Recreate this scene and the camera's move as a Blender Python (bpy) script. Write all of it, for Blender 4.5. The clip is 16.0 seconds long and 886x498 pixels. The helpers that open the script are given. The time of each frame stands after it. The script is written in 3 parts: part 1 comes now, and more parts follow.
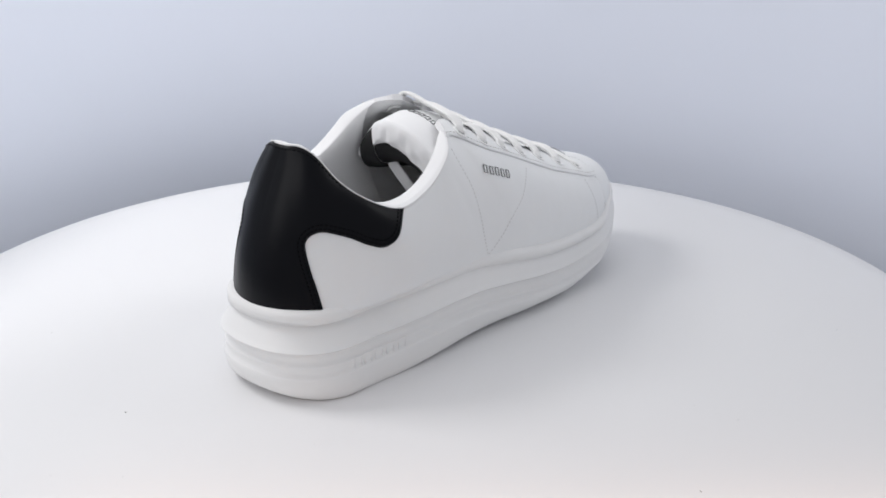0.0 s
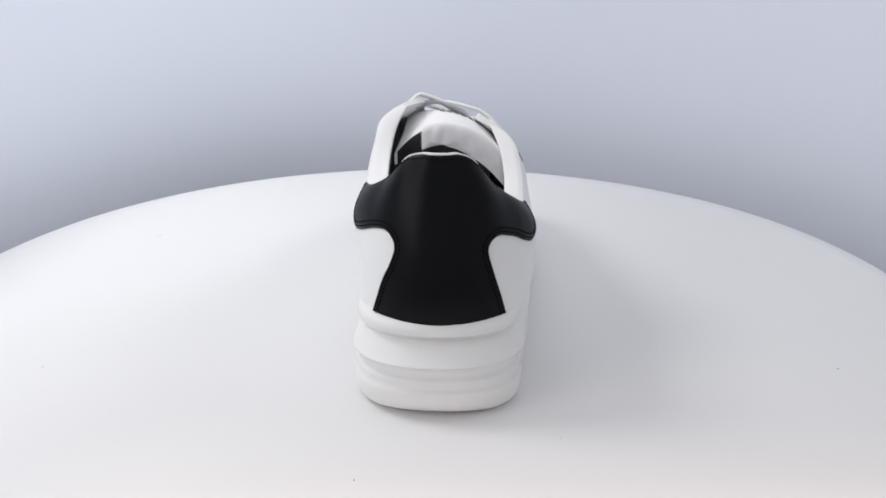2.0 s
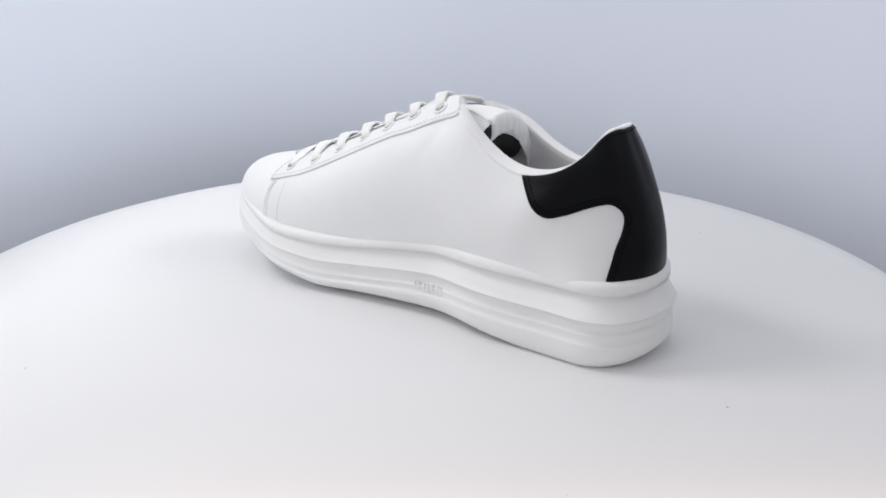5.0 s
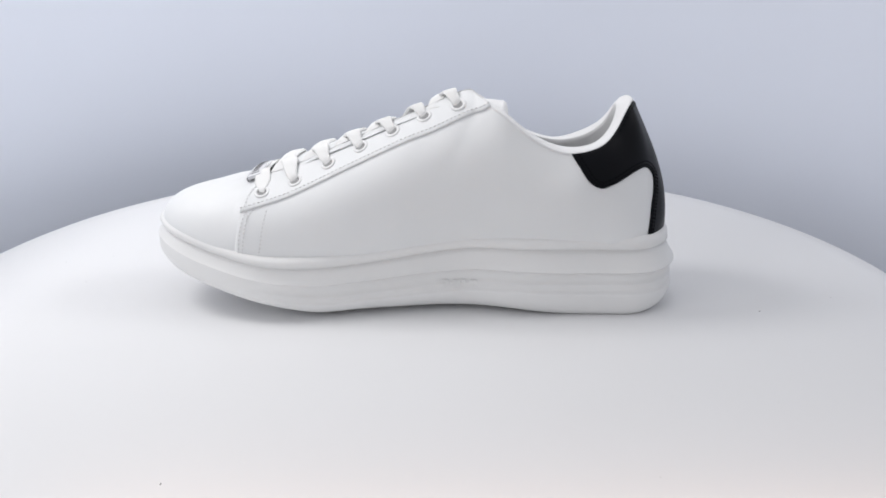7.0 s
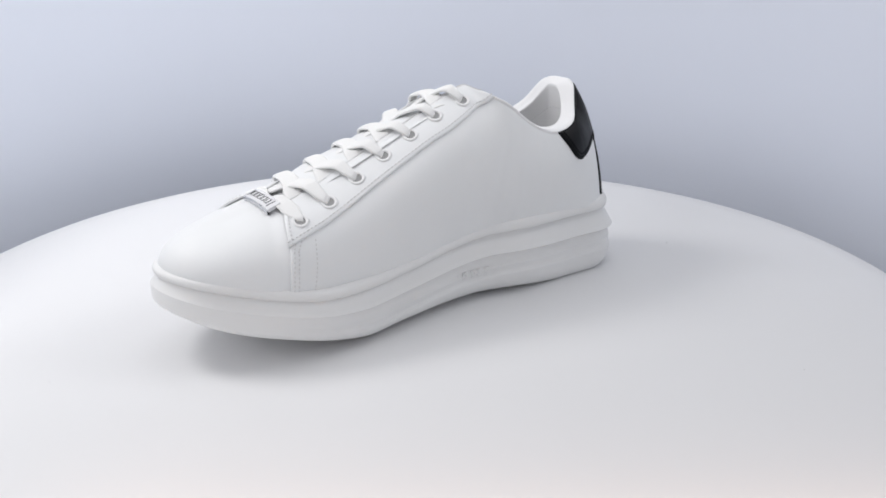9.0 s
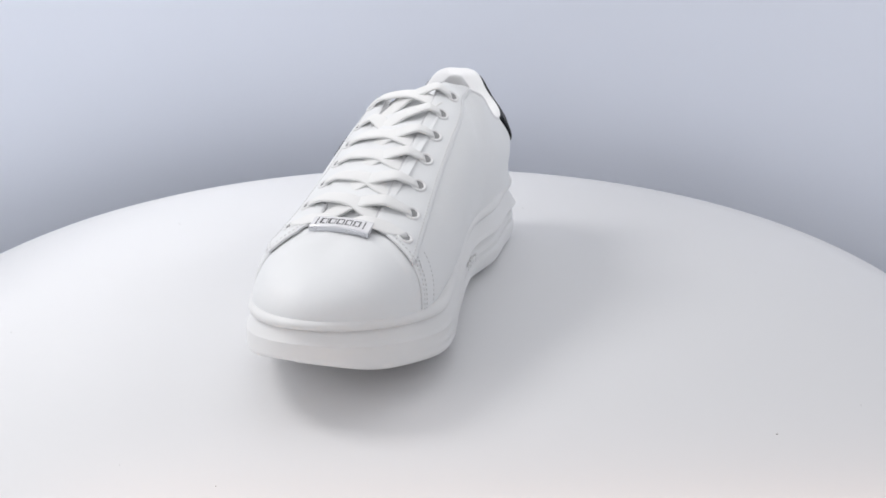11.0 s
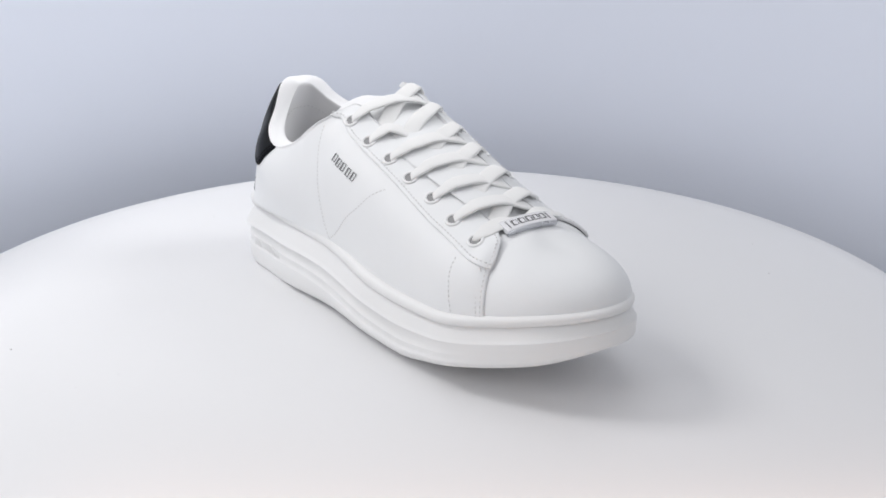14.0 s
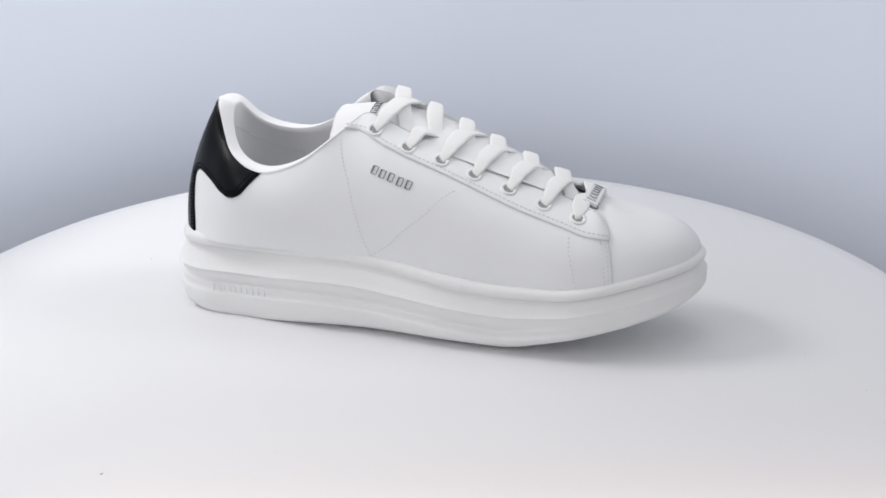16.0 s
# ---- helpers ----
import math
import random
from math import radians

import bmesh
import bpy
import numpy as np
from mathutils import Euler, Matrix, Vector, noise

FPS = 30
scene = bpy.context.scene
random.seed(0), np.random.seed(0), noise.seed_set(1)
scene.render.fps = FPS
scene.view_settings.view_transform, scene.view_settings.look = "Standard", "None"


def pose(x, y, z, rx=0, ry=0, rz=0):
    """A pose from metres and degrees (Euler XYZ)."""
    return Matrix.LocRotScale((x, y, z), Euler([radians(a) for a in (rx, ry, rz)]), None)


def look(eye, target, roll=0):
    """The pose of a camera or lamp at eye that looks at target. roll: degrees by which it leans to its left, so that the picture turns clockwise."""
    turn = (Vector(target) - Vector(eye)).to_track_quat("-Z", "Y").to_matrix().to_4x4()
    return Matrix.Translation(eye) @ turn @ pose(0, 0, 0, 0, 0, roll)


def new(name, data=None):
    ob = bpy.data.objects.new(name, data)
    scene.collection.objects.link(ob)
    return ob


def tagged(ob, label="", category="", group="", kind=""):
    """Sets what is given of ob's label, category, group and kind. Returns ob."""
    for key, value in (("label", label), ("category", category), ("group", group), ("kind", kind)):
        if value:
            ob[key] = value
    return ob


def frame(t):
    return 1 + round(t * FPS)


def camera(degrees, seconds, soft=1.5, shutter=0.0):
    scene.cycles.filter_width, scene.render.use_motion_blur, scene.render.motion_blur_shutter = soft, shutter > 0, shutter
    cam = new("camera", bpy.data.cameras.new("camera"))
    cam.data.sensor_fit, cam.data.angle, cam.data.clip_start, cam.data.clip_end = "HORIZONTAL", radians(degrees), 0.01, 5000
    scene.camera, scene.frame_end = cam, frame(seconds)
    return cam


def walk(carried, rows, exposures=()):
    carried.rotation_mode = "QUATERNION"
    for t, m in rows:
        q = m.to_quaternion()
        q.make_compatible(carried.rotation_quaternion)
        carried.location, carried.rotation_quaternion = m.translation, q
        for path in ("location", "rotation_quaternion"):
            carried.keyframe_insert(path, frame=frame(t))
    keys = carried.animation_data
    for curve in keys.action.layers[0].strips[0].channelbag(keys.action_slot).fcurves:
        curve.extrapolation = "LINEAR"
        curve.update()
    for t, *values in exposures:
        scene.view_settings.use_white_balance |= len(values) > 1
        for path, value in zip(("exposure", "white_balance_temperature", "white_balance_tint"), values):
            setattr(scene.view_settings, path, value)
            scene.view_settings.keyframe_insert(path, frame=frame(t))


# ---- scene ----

# ---------------------------------------------------------------- camera
cam = camera(49.585, 16.0, soft=1.7)
EYE, PAN, TILT = Vector((0.0, -0.558, 0.2348)), radians(1.044), radians(19.89)
AIM = EYE + Vector((math.sin(PAN) * math.cos(TILT), math.cos(PAN) * math.cos(TILT), -math.sin(TILT)))
walk(cam, [(0.0, look(EYE, AIM, 0.198)), (16.0, look(EYE, AIM, 0.198))], exposures=[(0.0, 0.0), (16.0, 0.0)])

# ---------------------------------------------------------------- light
world = bpy.data.worlds.new("studio_air")
scene.world = world
world.use_nodes = True
world.node_tree.nodes["Background"].inputs["Color"].default_value = (0.935, 0.945, 1.0, 1)
world.node_tree.nodes["Background"].inputs["Strength"].default_value = 0.52


def area_lamp(name, eye, target, sx, sy, watts, colour, spread=180):
    data = bpy.data.lights.new(name, "AREA")
    data.shape, data.size, data.size_y, data.energy, data.color = "RECTANGLE", sx, sy, watts, colour
    data.spread = radians(spread)
    ob = new(name, data)
    ob.matrix_world = look(eye, target)
    return ob


area_lamp("softbox_key", (-0.60, 0.06, 0.74), (0.0, 0.0, 0.0), 0.30, 0.30, 3.2, (1.0, 0.985, 0.98))
# Added fill without a known source: lifts the sides that face the camera.
area_lamp("fill_front", (-0.80, -0.62, 0.60), (0.0, 0.1, 0.0), 0.5, 0.5, 1.8, (1.0, 0.985, 0.99))
area_lamp("softbox_top", (0.0, 0.12, 0.95), (0.0, 0.12, 0.0), 0.7, 0.7, 1.4, (0.98, 0.98, 1.0))
# Added fill without a known source: brightens the backdrop's left part.
area_lamp("backdrop_fill", (0.48, 0.10, 0.58), (-0.37, 0.22, 0.17), 0.3, 0.3, 0.44, (0.98, 0.985, 1.0), 60)
# Added strip below view: imitates a warm haze along the table's near edge.
area_lamp("warm_haze_fill", (0.15, -0.305, 0.042), (0.15, -0.262, 0.0), 0.62, 0.012, 0.11, (1.0, 0.66, 0.46), 75)


# ---------------------------------------------------------------- materials
def material(name, colour, rough=0.5, metal=0.0, vary=0.05, scale=40.0, bump=0.1, bump_scale=900.0, spec=0.5, dist=0.0004, coat=0.0, relief=0.0):
    """Two scales of colour variation and a fine relief in object space."""
    m = bpy.data.materials.new(name)
    m.use_nodes = True
    nt = m.node_tree
    b = nt.nodes["Principled BSDF"]
    b.inputs["Roughness"].default_value, b.inputs["Metallic"].default_value = rough, metal
    b.inputs["Specular IOR Level"].default_value = spec
    b.inputs["Coat Weight"].default_value = coat
    tc = nt.nodes.new("ShaderNodeTexCoord")
    n1, n2 = nt.nodes.new("ShaderNodeTexNoise"), nt.nodes.new("ShaderNodeTexNoise")
    n1.inputs["Scale"].default_value, n1.inputs["Detail"].default_value = scale, 4
    n2.inputs["Scale"].default_value, n2.inputs["Detail"].default_value = bump_scale, 3
    for n in (n1, n2):
        nt.links.new(tc.outputs["Object"], n.inputs["Vector"])
    ramp = nt.nodes.new("ShaderNodeMix")
    ramp.data_type = "RGBA"
    ramp.inputs["A"].default_value = (*[c * (1 - vary) for c in colour], 1)
    ramp.inputs["B"].default_value = (*[min(1, c * (1 + vary)) for c in colour], 1)
    nt.links.new(n1.outputs["Fac"], ramp.inputs["Factor"])
    nt.links.new(ramp.outputs["Result"], b.inputs["Base Color"])
    rr = nt.nodes.new("ShaderNodeMapRange")
    rr.inputs["To Min"].default_value, rr.inputs["To Max"].default_value = max(0.02, rough - 0.06), min(1, rough + 0.06)
    nt.links.new(n1.outputs["Fac"], rr.inputs["Value"])
    nt.links.new(rr.outputs["Result"], b.inputs["Roughness"])
    bp = nt.nodes.new("ShaderNodeBump")
    bp.inputs["Strength"].default_value, bp.inputs["Distance"].default_value = bump, dist
    nt.links.new(n2.outputs["Fac"], bp.inputs["Height"])
    if relief:
        n3, soft = nt.nodes.new("ShaderNodeTexNoise"), nt.nodes.new("ShaderNodeBump")
        n3.inputs["Scale"].default_value, n3.inputs["Detail"].default_value = 42, 2
        soft.inputs["Strength"].default_value, soft.inputs["Distance"].default_value = relief, 0.0016
        nt.links.new(tc.outputs["Object"], n3.inputs["Vector"])
        nt.links.new(n3.outputs["Fac"], soft.inputs["Height"])
        nt.links.new(soft.outputs["Normal"], bp.inputs["Normal"])
    nt.links.new(bp.outputs["Normal"], b.inputs["Normal"])
    return m


LEATHER = material("white_leather", (0.80, 0.81, 0.815), 0.50, vary=0.02, bump=0.12, bump_scale=1400, spec=0.38, relief=0.35)
LEATHER_EDGE = material("cut_leather_edge", (0.70, 0.70, 0.71), 0.7, vary=0.06)
BLACK = material("black_leather", (0.002, 0.0024, 0.0042), 0.35, vary=0.15, bump=0.12, bump_scale=1400, spec=0.13, relief=0.3)
BLACK_THREAD = material("black_thread", (0.003, 0.003, 0.004), 0.8, spec=0.05)
BLACK_LINING = material("black_lining", (0.004, 0.004, 0.005), 0.75, bump=0.3, bump_scale=2500)
INSOLE = material("grey_insole", (0.22, 0.22, 0.225), 0.38, vary=0.1, bump=0.15, bump_scale=900, relief=0.2)
RUBBER = material("white_rubber", (0.79, 0.79, 0.785), 0.5, vary=0.02, bump=0.06, bump_scale=1800)
LINING = material("white_lining", (0.81, 0.81, 0.815), 0.8, vary=0.03, bump=0.25, bump_scale=2200)
THREAD = material("white_thread", (0.70, 0.70, 0.70), 0.8, vary=0.05)
LACE = material("lace_cotton", (0.82, 0.82, 0.81), 0.9, vary=0.02, bump=0.5, bump_scale=2600)
EYELET = material("painted_eyelet", (0.80, 0.80, 0.80), 0.35, vary=0.03)
# Shade put into a colour: grey of the discs that cover the uncut eyelets.
HOLE_SHADE = material("hole_shade_grey", (0.30, 0.30, 0.30), 0.9)
PLATE = material("plate_enamel", (0.78, 0.78, 0.80), 0.25, vary=0.02, coat=0.3)
STEEL = material("plate_steel", (0.62, 0.63, 0.66), 0.28, metal=1.0, vary=0.04)
INK = material("dark_print", (0.12, 0.12, 0.125), 0.5)
TABLE = material("table_white_laminate", (0.755, 0.757, 0.765), 0.55, vary=0.012, scale=9, bump=0.03, bump_scale=500)
PAPER = material("backdrop_paper", (0.71, 0.745, 0.83), 0.85, vary=0.015, scale=5, bump=0.05, bump_scale=300)
# Invented dark tone of the unseen floor, to cut its bounce light.
FLOOR = material("dark_bounce_stop", (0.10, 0.10, 0.11), 0.6, vary=0.1, scale=8, bump=0.1, bump_scale=200)
DARK = material("dark_plastic", (0.04, 0.04, 0.045), 0.5)
DUST = material("dust_speck", (0.22, 0.21, 0.20), 0.9)


# ---------------------------------------------------------------- mesh helpers
def part(name, me, mat, parent=None, label="", smooth=True):
    """Links a bmesh or a mesh as one object under a thing or a part."""
    if isinstance(me, bmesh.types.BMesh):
        bm, me = me, bpy.data.meshes.new(name)
        bmesh.ops.recalc_face_normals(bm, faces=bm.faces)
        bm.to_mesh(me)
        bm.free()
    for m in (mat if isinstance(mat, (list, tuple)) else [mat]):
        me.materials.append(m)
    if smooth:
        me.polygons.foreach_set("use_smooth", [True] * len(me.polygons))
    ob = new(name, me)
    if parent:
        ob.parent = parent
    return tagged(ob, label) if label else ob


def grid(P, loop_u=False, loop_v=False):
    """A mesh of quads over an array of points (m, n, 3)."""
    P = np.asarray(P, float)
    m, n = P.shape[:2]
    faces = []
    for i in range(m if loop_u else m - 1):
        for j in range(n if loop_v else n - 1):
            i2, j2 = (i + 1) % m, (j + 1) % n
            faces.append((i * n + j, i2 * n + j, i2 * n + j2, i * n + j2))
    me = bpy.data.meshes.new("grid")
    me.from_pydata([tuple(v) for v in P.reshape(-1, 3)], [], faces)
    bm = bmesh.new()
    bm.from_mesh(me)
    bpy.data.meshes.remove(me)
    return bm


def knots(xs, ys):
    """A smooth curve through a few knots; ys may hold tuples."""
    xs, ys = np.array(xs, float), np.array(ys, float)
    if ys.ndim == 1:
        ys = ys[:, None]
    d = np.diff(ys, axis=0) / np.diff(xs)[:, None]
    s = np.vstack([d[:1], np.zeros((max(0, len(xs) - 2), ys.shape[1])), d[-1:]])
    for i in range(1, len(xs) - 1):
        h0, h1 = xs[i] - xs[i - 1], xs[i + 1] - xs[i]
        s[i] = (d[i - 1] * h1 + d[i] * h0) / (h0 + h1)
        flat = d[i - 1] * d[i] <= 0
        s[i][flat] *= 0.25

    def at(x):
        x = np.clip(np.asarray(x, float), xs[0], xs[-1])
        i = np.clip(np.searchsorted(xs, x, "right") - 1, 0, len(xs) - 2)
        h = (xs[i + 1] - xs[i])[..., None]
        t = ((x - xs[i])[..., None]) / h
        v = ((2 * t**3 - 3 * t**2 + 1) * ys[i] + (t**3 - 2 * t**2 + t) * h * s[i]
             + (-2 * t**3 + 3 * t**2) * ys[i + 1] + (t**3 - t**2) * h * s[i + 1])
        return v[..., 0] if ys.shape[1] == 1 else v
    return at


# ---------------------------------------------------------------- setting
def lathe(profile, n=128):
    a = np.linspace(0, 2 * np.pi, n, endpoint=False)
    return grid([[(r * math.cos(t), r * math.sin(t), z) for r, z in profile] for t in a], loop_u=True)


R_TABLE = 0.315
table = tagged(new("turntable"), "round white laminate turntable under the sneaker", "turntable")
part("tabletop", lathe([(1e-4, 0), (0.10, 0), (0.30, 0), (0.3125, -0.0002), (0.3143, -0.001), (R_TABLE, -0.0027), (R_TABLE, -0.013),
                        (0.3143, -0.0147), (0.3125, -0.0155), (0.10, -0.0155), (1e-4, -0.0155)], 256), TABLE, table)
part("turntable_base", lathe([(1e-4, -0.0156), (0.14, -0.0156), (0.15, -0.02), (0.155, -0.06), (0.05, -0.065), (0.05, -0.29), (0.16, -0.293), (0.16, -0.2998), (1e-4, -0.2998)], 96), DARK, table, "dark round drive base")
FLOOR_Z = -0.30

# Out of view; kept dark so that the backdrop's foot gets less bounce.
floor = tagged(part("floor", lathe([(1e-4, FLOOR_Z), (0.5, FLOOR_Z), (2.4, FLOOR_Z), (2.4, FLOOR_Z - 0.02), (1e-4, FLOOR_Z - 0.02)], 96), FLOOR),
               "unseen dark floor that keeps bounce light off the backdrop", "floor", kind="structure")


R_WALL, Y_WALL, TOP_WALL = 0.385, 0.01, 0.185


def backdrop():
    """A low curved paper wall that wraps closely round the back and both sides of the turntable."""
    rows = []
    for a in np.linspace(radians(-12), radians(192), 96):
        line = []
        for z in np.linspace(FLOOR_Z + 0.002, TOP_WALL, 40):
            line.append((R_WALL * math.cos(a), Y_WALL + R_WALL * math.sin(a), z))
        for z in (TOP_WALL, FLOOR_Z + 0.002):
            line.append(((R_WALL + 0.01) * math.cos(a), Y_WALL + (R_WALL + 0.01) * math.sin(a), z))
        rows.append(line)
    return tagged(part("backdrop", grid(rows, loop_v=True), PAPER), "pale blue-grey curved paper backdrop wall", "backdrop", kind="structure")


backdrop()

# ---------------------------------------------------------------- the sneaker's surfaces (millimetres, heel to toe along x)
X_HEEL, X_TOE = -145.5, 163.0
centre = knots([-150, -129, -90, 30, 90, 120, 170], [-13.5, -13.5, -15, -14, -14.5, -13, -12.5])
feather_z = knots([-160, -60, -25, 0, 30, 60, 85, 105, 125, 145, 170], [49, 50, 49.5, 46.5, 42, 39.5, 39.5, 41.5, 45.5, 50, 54])
half = knots([-147, -115, -90, -50, -20, 30, 80, 115, 150, 164], [40, 41, 42, 43, 44, 47.5, 48, 47, 47, 47])


half_left = knots([-147, -115, -90, -60, -20, 30, 80, 115, 150, 164], [40, 40.5, 41, 40.5, 37, 41, 46, 47, 47, 47])


def cap(x, x0, x1, heel, toe, nh=2.2, nt=2.3):
    """1 in the middle, rounding to 0 at the heel and at the toe."""
    e = np.clip((x - x0) / heel, 0, 1)
    g = np.clip((x1 - x) / toe, 0, 1)
    return (1 - (1 - e) ** nh) ** (1 / nh) * (1 - (1 - g) ** nt) ** (1 / nt)


def outline(s, grow=0.0, side_grow=None):
    """A point of the foot's outline: s from -1 (toe, right side) over 0 (heel) to 1 (toe, left side), and the way outwards."""
    def at(s):
        a = np.abs(s)
        x0, x1 = X_HEEL, X_TOE
        x = x0 + (x1 - x0) * (1 - np.cos(np.pi * a)) / 2
        w = np.where(s >= 0, half_left(x), half(x)) * cap(x, x0, x1, 38, 74, 2.0, 2.0)
        return np.stack([x, centre(x) + np.sign(s) * w], -1)
    s = np.asarray(s, float)
    p = at(s)
    d = at(np.clip(s + 2e-3, -1, 1)) - at(np.clip(s - 2e-3, -1, 1))
    n = np.stack([-d[..., 1], d[..., 0]], -1) * -1
    n /= np.linalg.norm(n, axis=-1, keepdims=True) + 1e-9
    n = n * -1
    ends = np.abs(s) < 1e-6
    n[ends] = (-1, 0)
    n[np.abs(s) > 1 - 1e-6] = (1, 0)
    return p + n * grow, n


TOP_S = [0, .03, .08, .13, .18, .24, .31, .36, .40, .425, .445, .47, .495, .54, .61, .675, .705, .73, .75, .85, 1]
TOP_X = [-121.5, -121.5, -119.5, -117, -111, -101, -82, -66, -53, -45, -40, -34, -26, -1, 42, 82, 97, 101, 103.5, 118, 131]
TOP_Y = [0, 3.2, 8.5, 14.5, 22.5, 33, 38.5, 38.5, 37.5, 36, 33, 26, 16, 16, 15, 15, 14, 9, 0, 0, 0]
TOP_ZL = [124.5, 124.5, 124, 121, 111, 103, 100.3, 105.5, 114.5, 121.5, 124.8, 128.5, 130.8, 121, 101.5, 83.5, 78.5, 78.2, 77.6, 73.2, 70.5]
TOP_ZR = [124.5, 124.5, 124, 120, 107.5, 97, 90.5, 94.5, 101.5, 108, 112.5, 117.5, 121.5, 111.5, 95.7, 82, 77.3, 77.6, 77.6, 73.2, 70.5]
top_l = knots(TOP_S, list(zip(TOP_X, TOP_Y, TOP_ZL)))
top_r = knots(TOP_S, list(zip(TOP_X, TOP_Y, TOP_ZR)))
lean = knots([0, .04, .12, .2, .26, .31, .40, .425, .445, .47, .495, .54, .7, .74, .85, 1], [(2.6, .42, 10, .30), (2.0, .42, 10.3, .28), (-3.5, .38, 13, .21), (-4, .36, 15, .21), (0, .38, 15, .28), (4, .40, 12, .38), (3.5, .42, 9, .35), (3.3, .43, 9, .335), (3.2, .44, 11.5, .31), (3, .45, 18, .27),
             (3, .46, 27.5, .20), (2.2, .48, 27, .15), (1.6, .52, 27, .14), (1.6, .58, 28, .05), (1.6, .62, 24, .02), (1.5, .62, 18, .015)])


def upper(s, v, out=0.0):
    """The upper's skin: s round the foot as in outline(), v from the sole (0) to the top edge (1)."""
    s, v = np.broadcast_arrays(np.asarray(s, float), np.asarray(v, float))

    def raw(s, v):
        b, n = outline(s)
        a = np.abs(s)
        t = np.where((s >= 0)[..., None], top_l(a), top_r(a))
        k = lean(a)
        k0 = k[..., 0] + np.where(s >= 0, 1.3 * (half(b[..., 0]) - half_left(b[..., 0])), 0)
        zb = feather_z(b[..., 0]) - 4
        tx, ty, tz = t[..., 0], centre(t[..., 0]) + np.where(s >= 0, 1, -1) * t[..., 1], t[..., 2]
        h = tz - zb
        p0 = np.stack([b[..., 0], b[..., 1], zb], -1)
        p3 = np.stack([tx, ty, tz], -1)
        p1 = np.stack([b[..., 0] + n[..., 0] * k0, b[..., 1] + n[..., 1] * k0, zb + h * k[..., 1]], -1)
        p2 = np.stack([tx + n[..., 0] * k[..., 2], ty + n[..., 1] * k[..., 2], tz - h * k[..., 3]], -1)
        v = v[..., None]
        return (1 - v) ** 3 * p0 + 3 * (1 - v) ** 2 * v * p1 + 3 * (1 - v) * v * v * p2 + v**3 * p3
    p = raw(s, v)
    if np.any(out):
        e = 2e-3
        ds = raw(np.clip(s + e, -1, 1), v) - raw(np.clip(s - e, -1, 1), v)
        dv = raw(s, np.clip(v + e, 0, 1)) - raw(s, np.clip(v - e, 0, 1))
        n = np.cross(dv, ds)
        n /= np.linalg.norm(n, axis=-1, keepdims=True) + 1e-9
        p = p + n * np.asarray(out)[..., None] if np.ndim(out) else p + n * out
    return p


half_l = knots([-160, -110, -60, -20, 30, 90, 130, 170], [44.3, 42.6, 45.4, 39.5, 44.8, 53.8, 50, 50])
half_r = knots([-160, -110, -60, -20, 30, 60, 90, 130, 170], [42.3, 41.8, 46.4, 48.2, 53.8, 54, 54, 48.5, 47])
inset_l = knots([-160, -120, -60, 0, 50, 100, 170], [12, 5, 9, 20.5, 27, 19, 8])
inset_r = knots([-160, -120, -60, 0, 50, 100, 170], [12, 3, 3, 12, 19, 19, 12])
bottom_z = knots([-160, -145, -130, -90, -50, -10, 30, 60, 70, 80, 95, 110, 130, 150, 170], [2.6, .4, 0, 0, 2.4, 1.2, .5, .1, 1.6, 4.1, 7.9, 11.4, 16.4, 22.8, 32.5])
SOLE_0, SOLE_1 = -153.4, 167.3
SOLE_SIDE = []


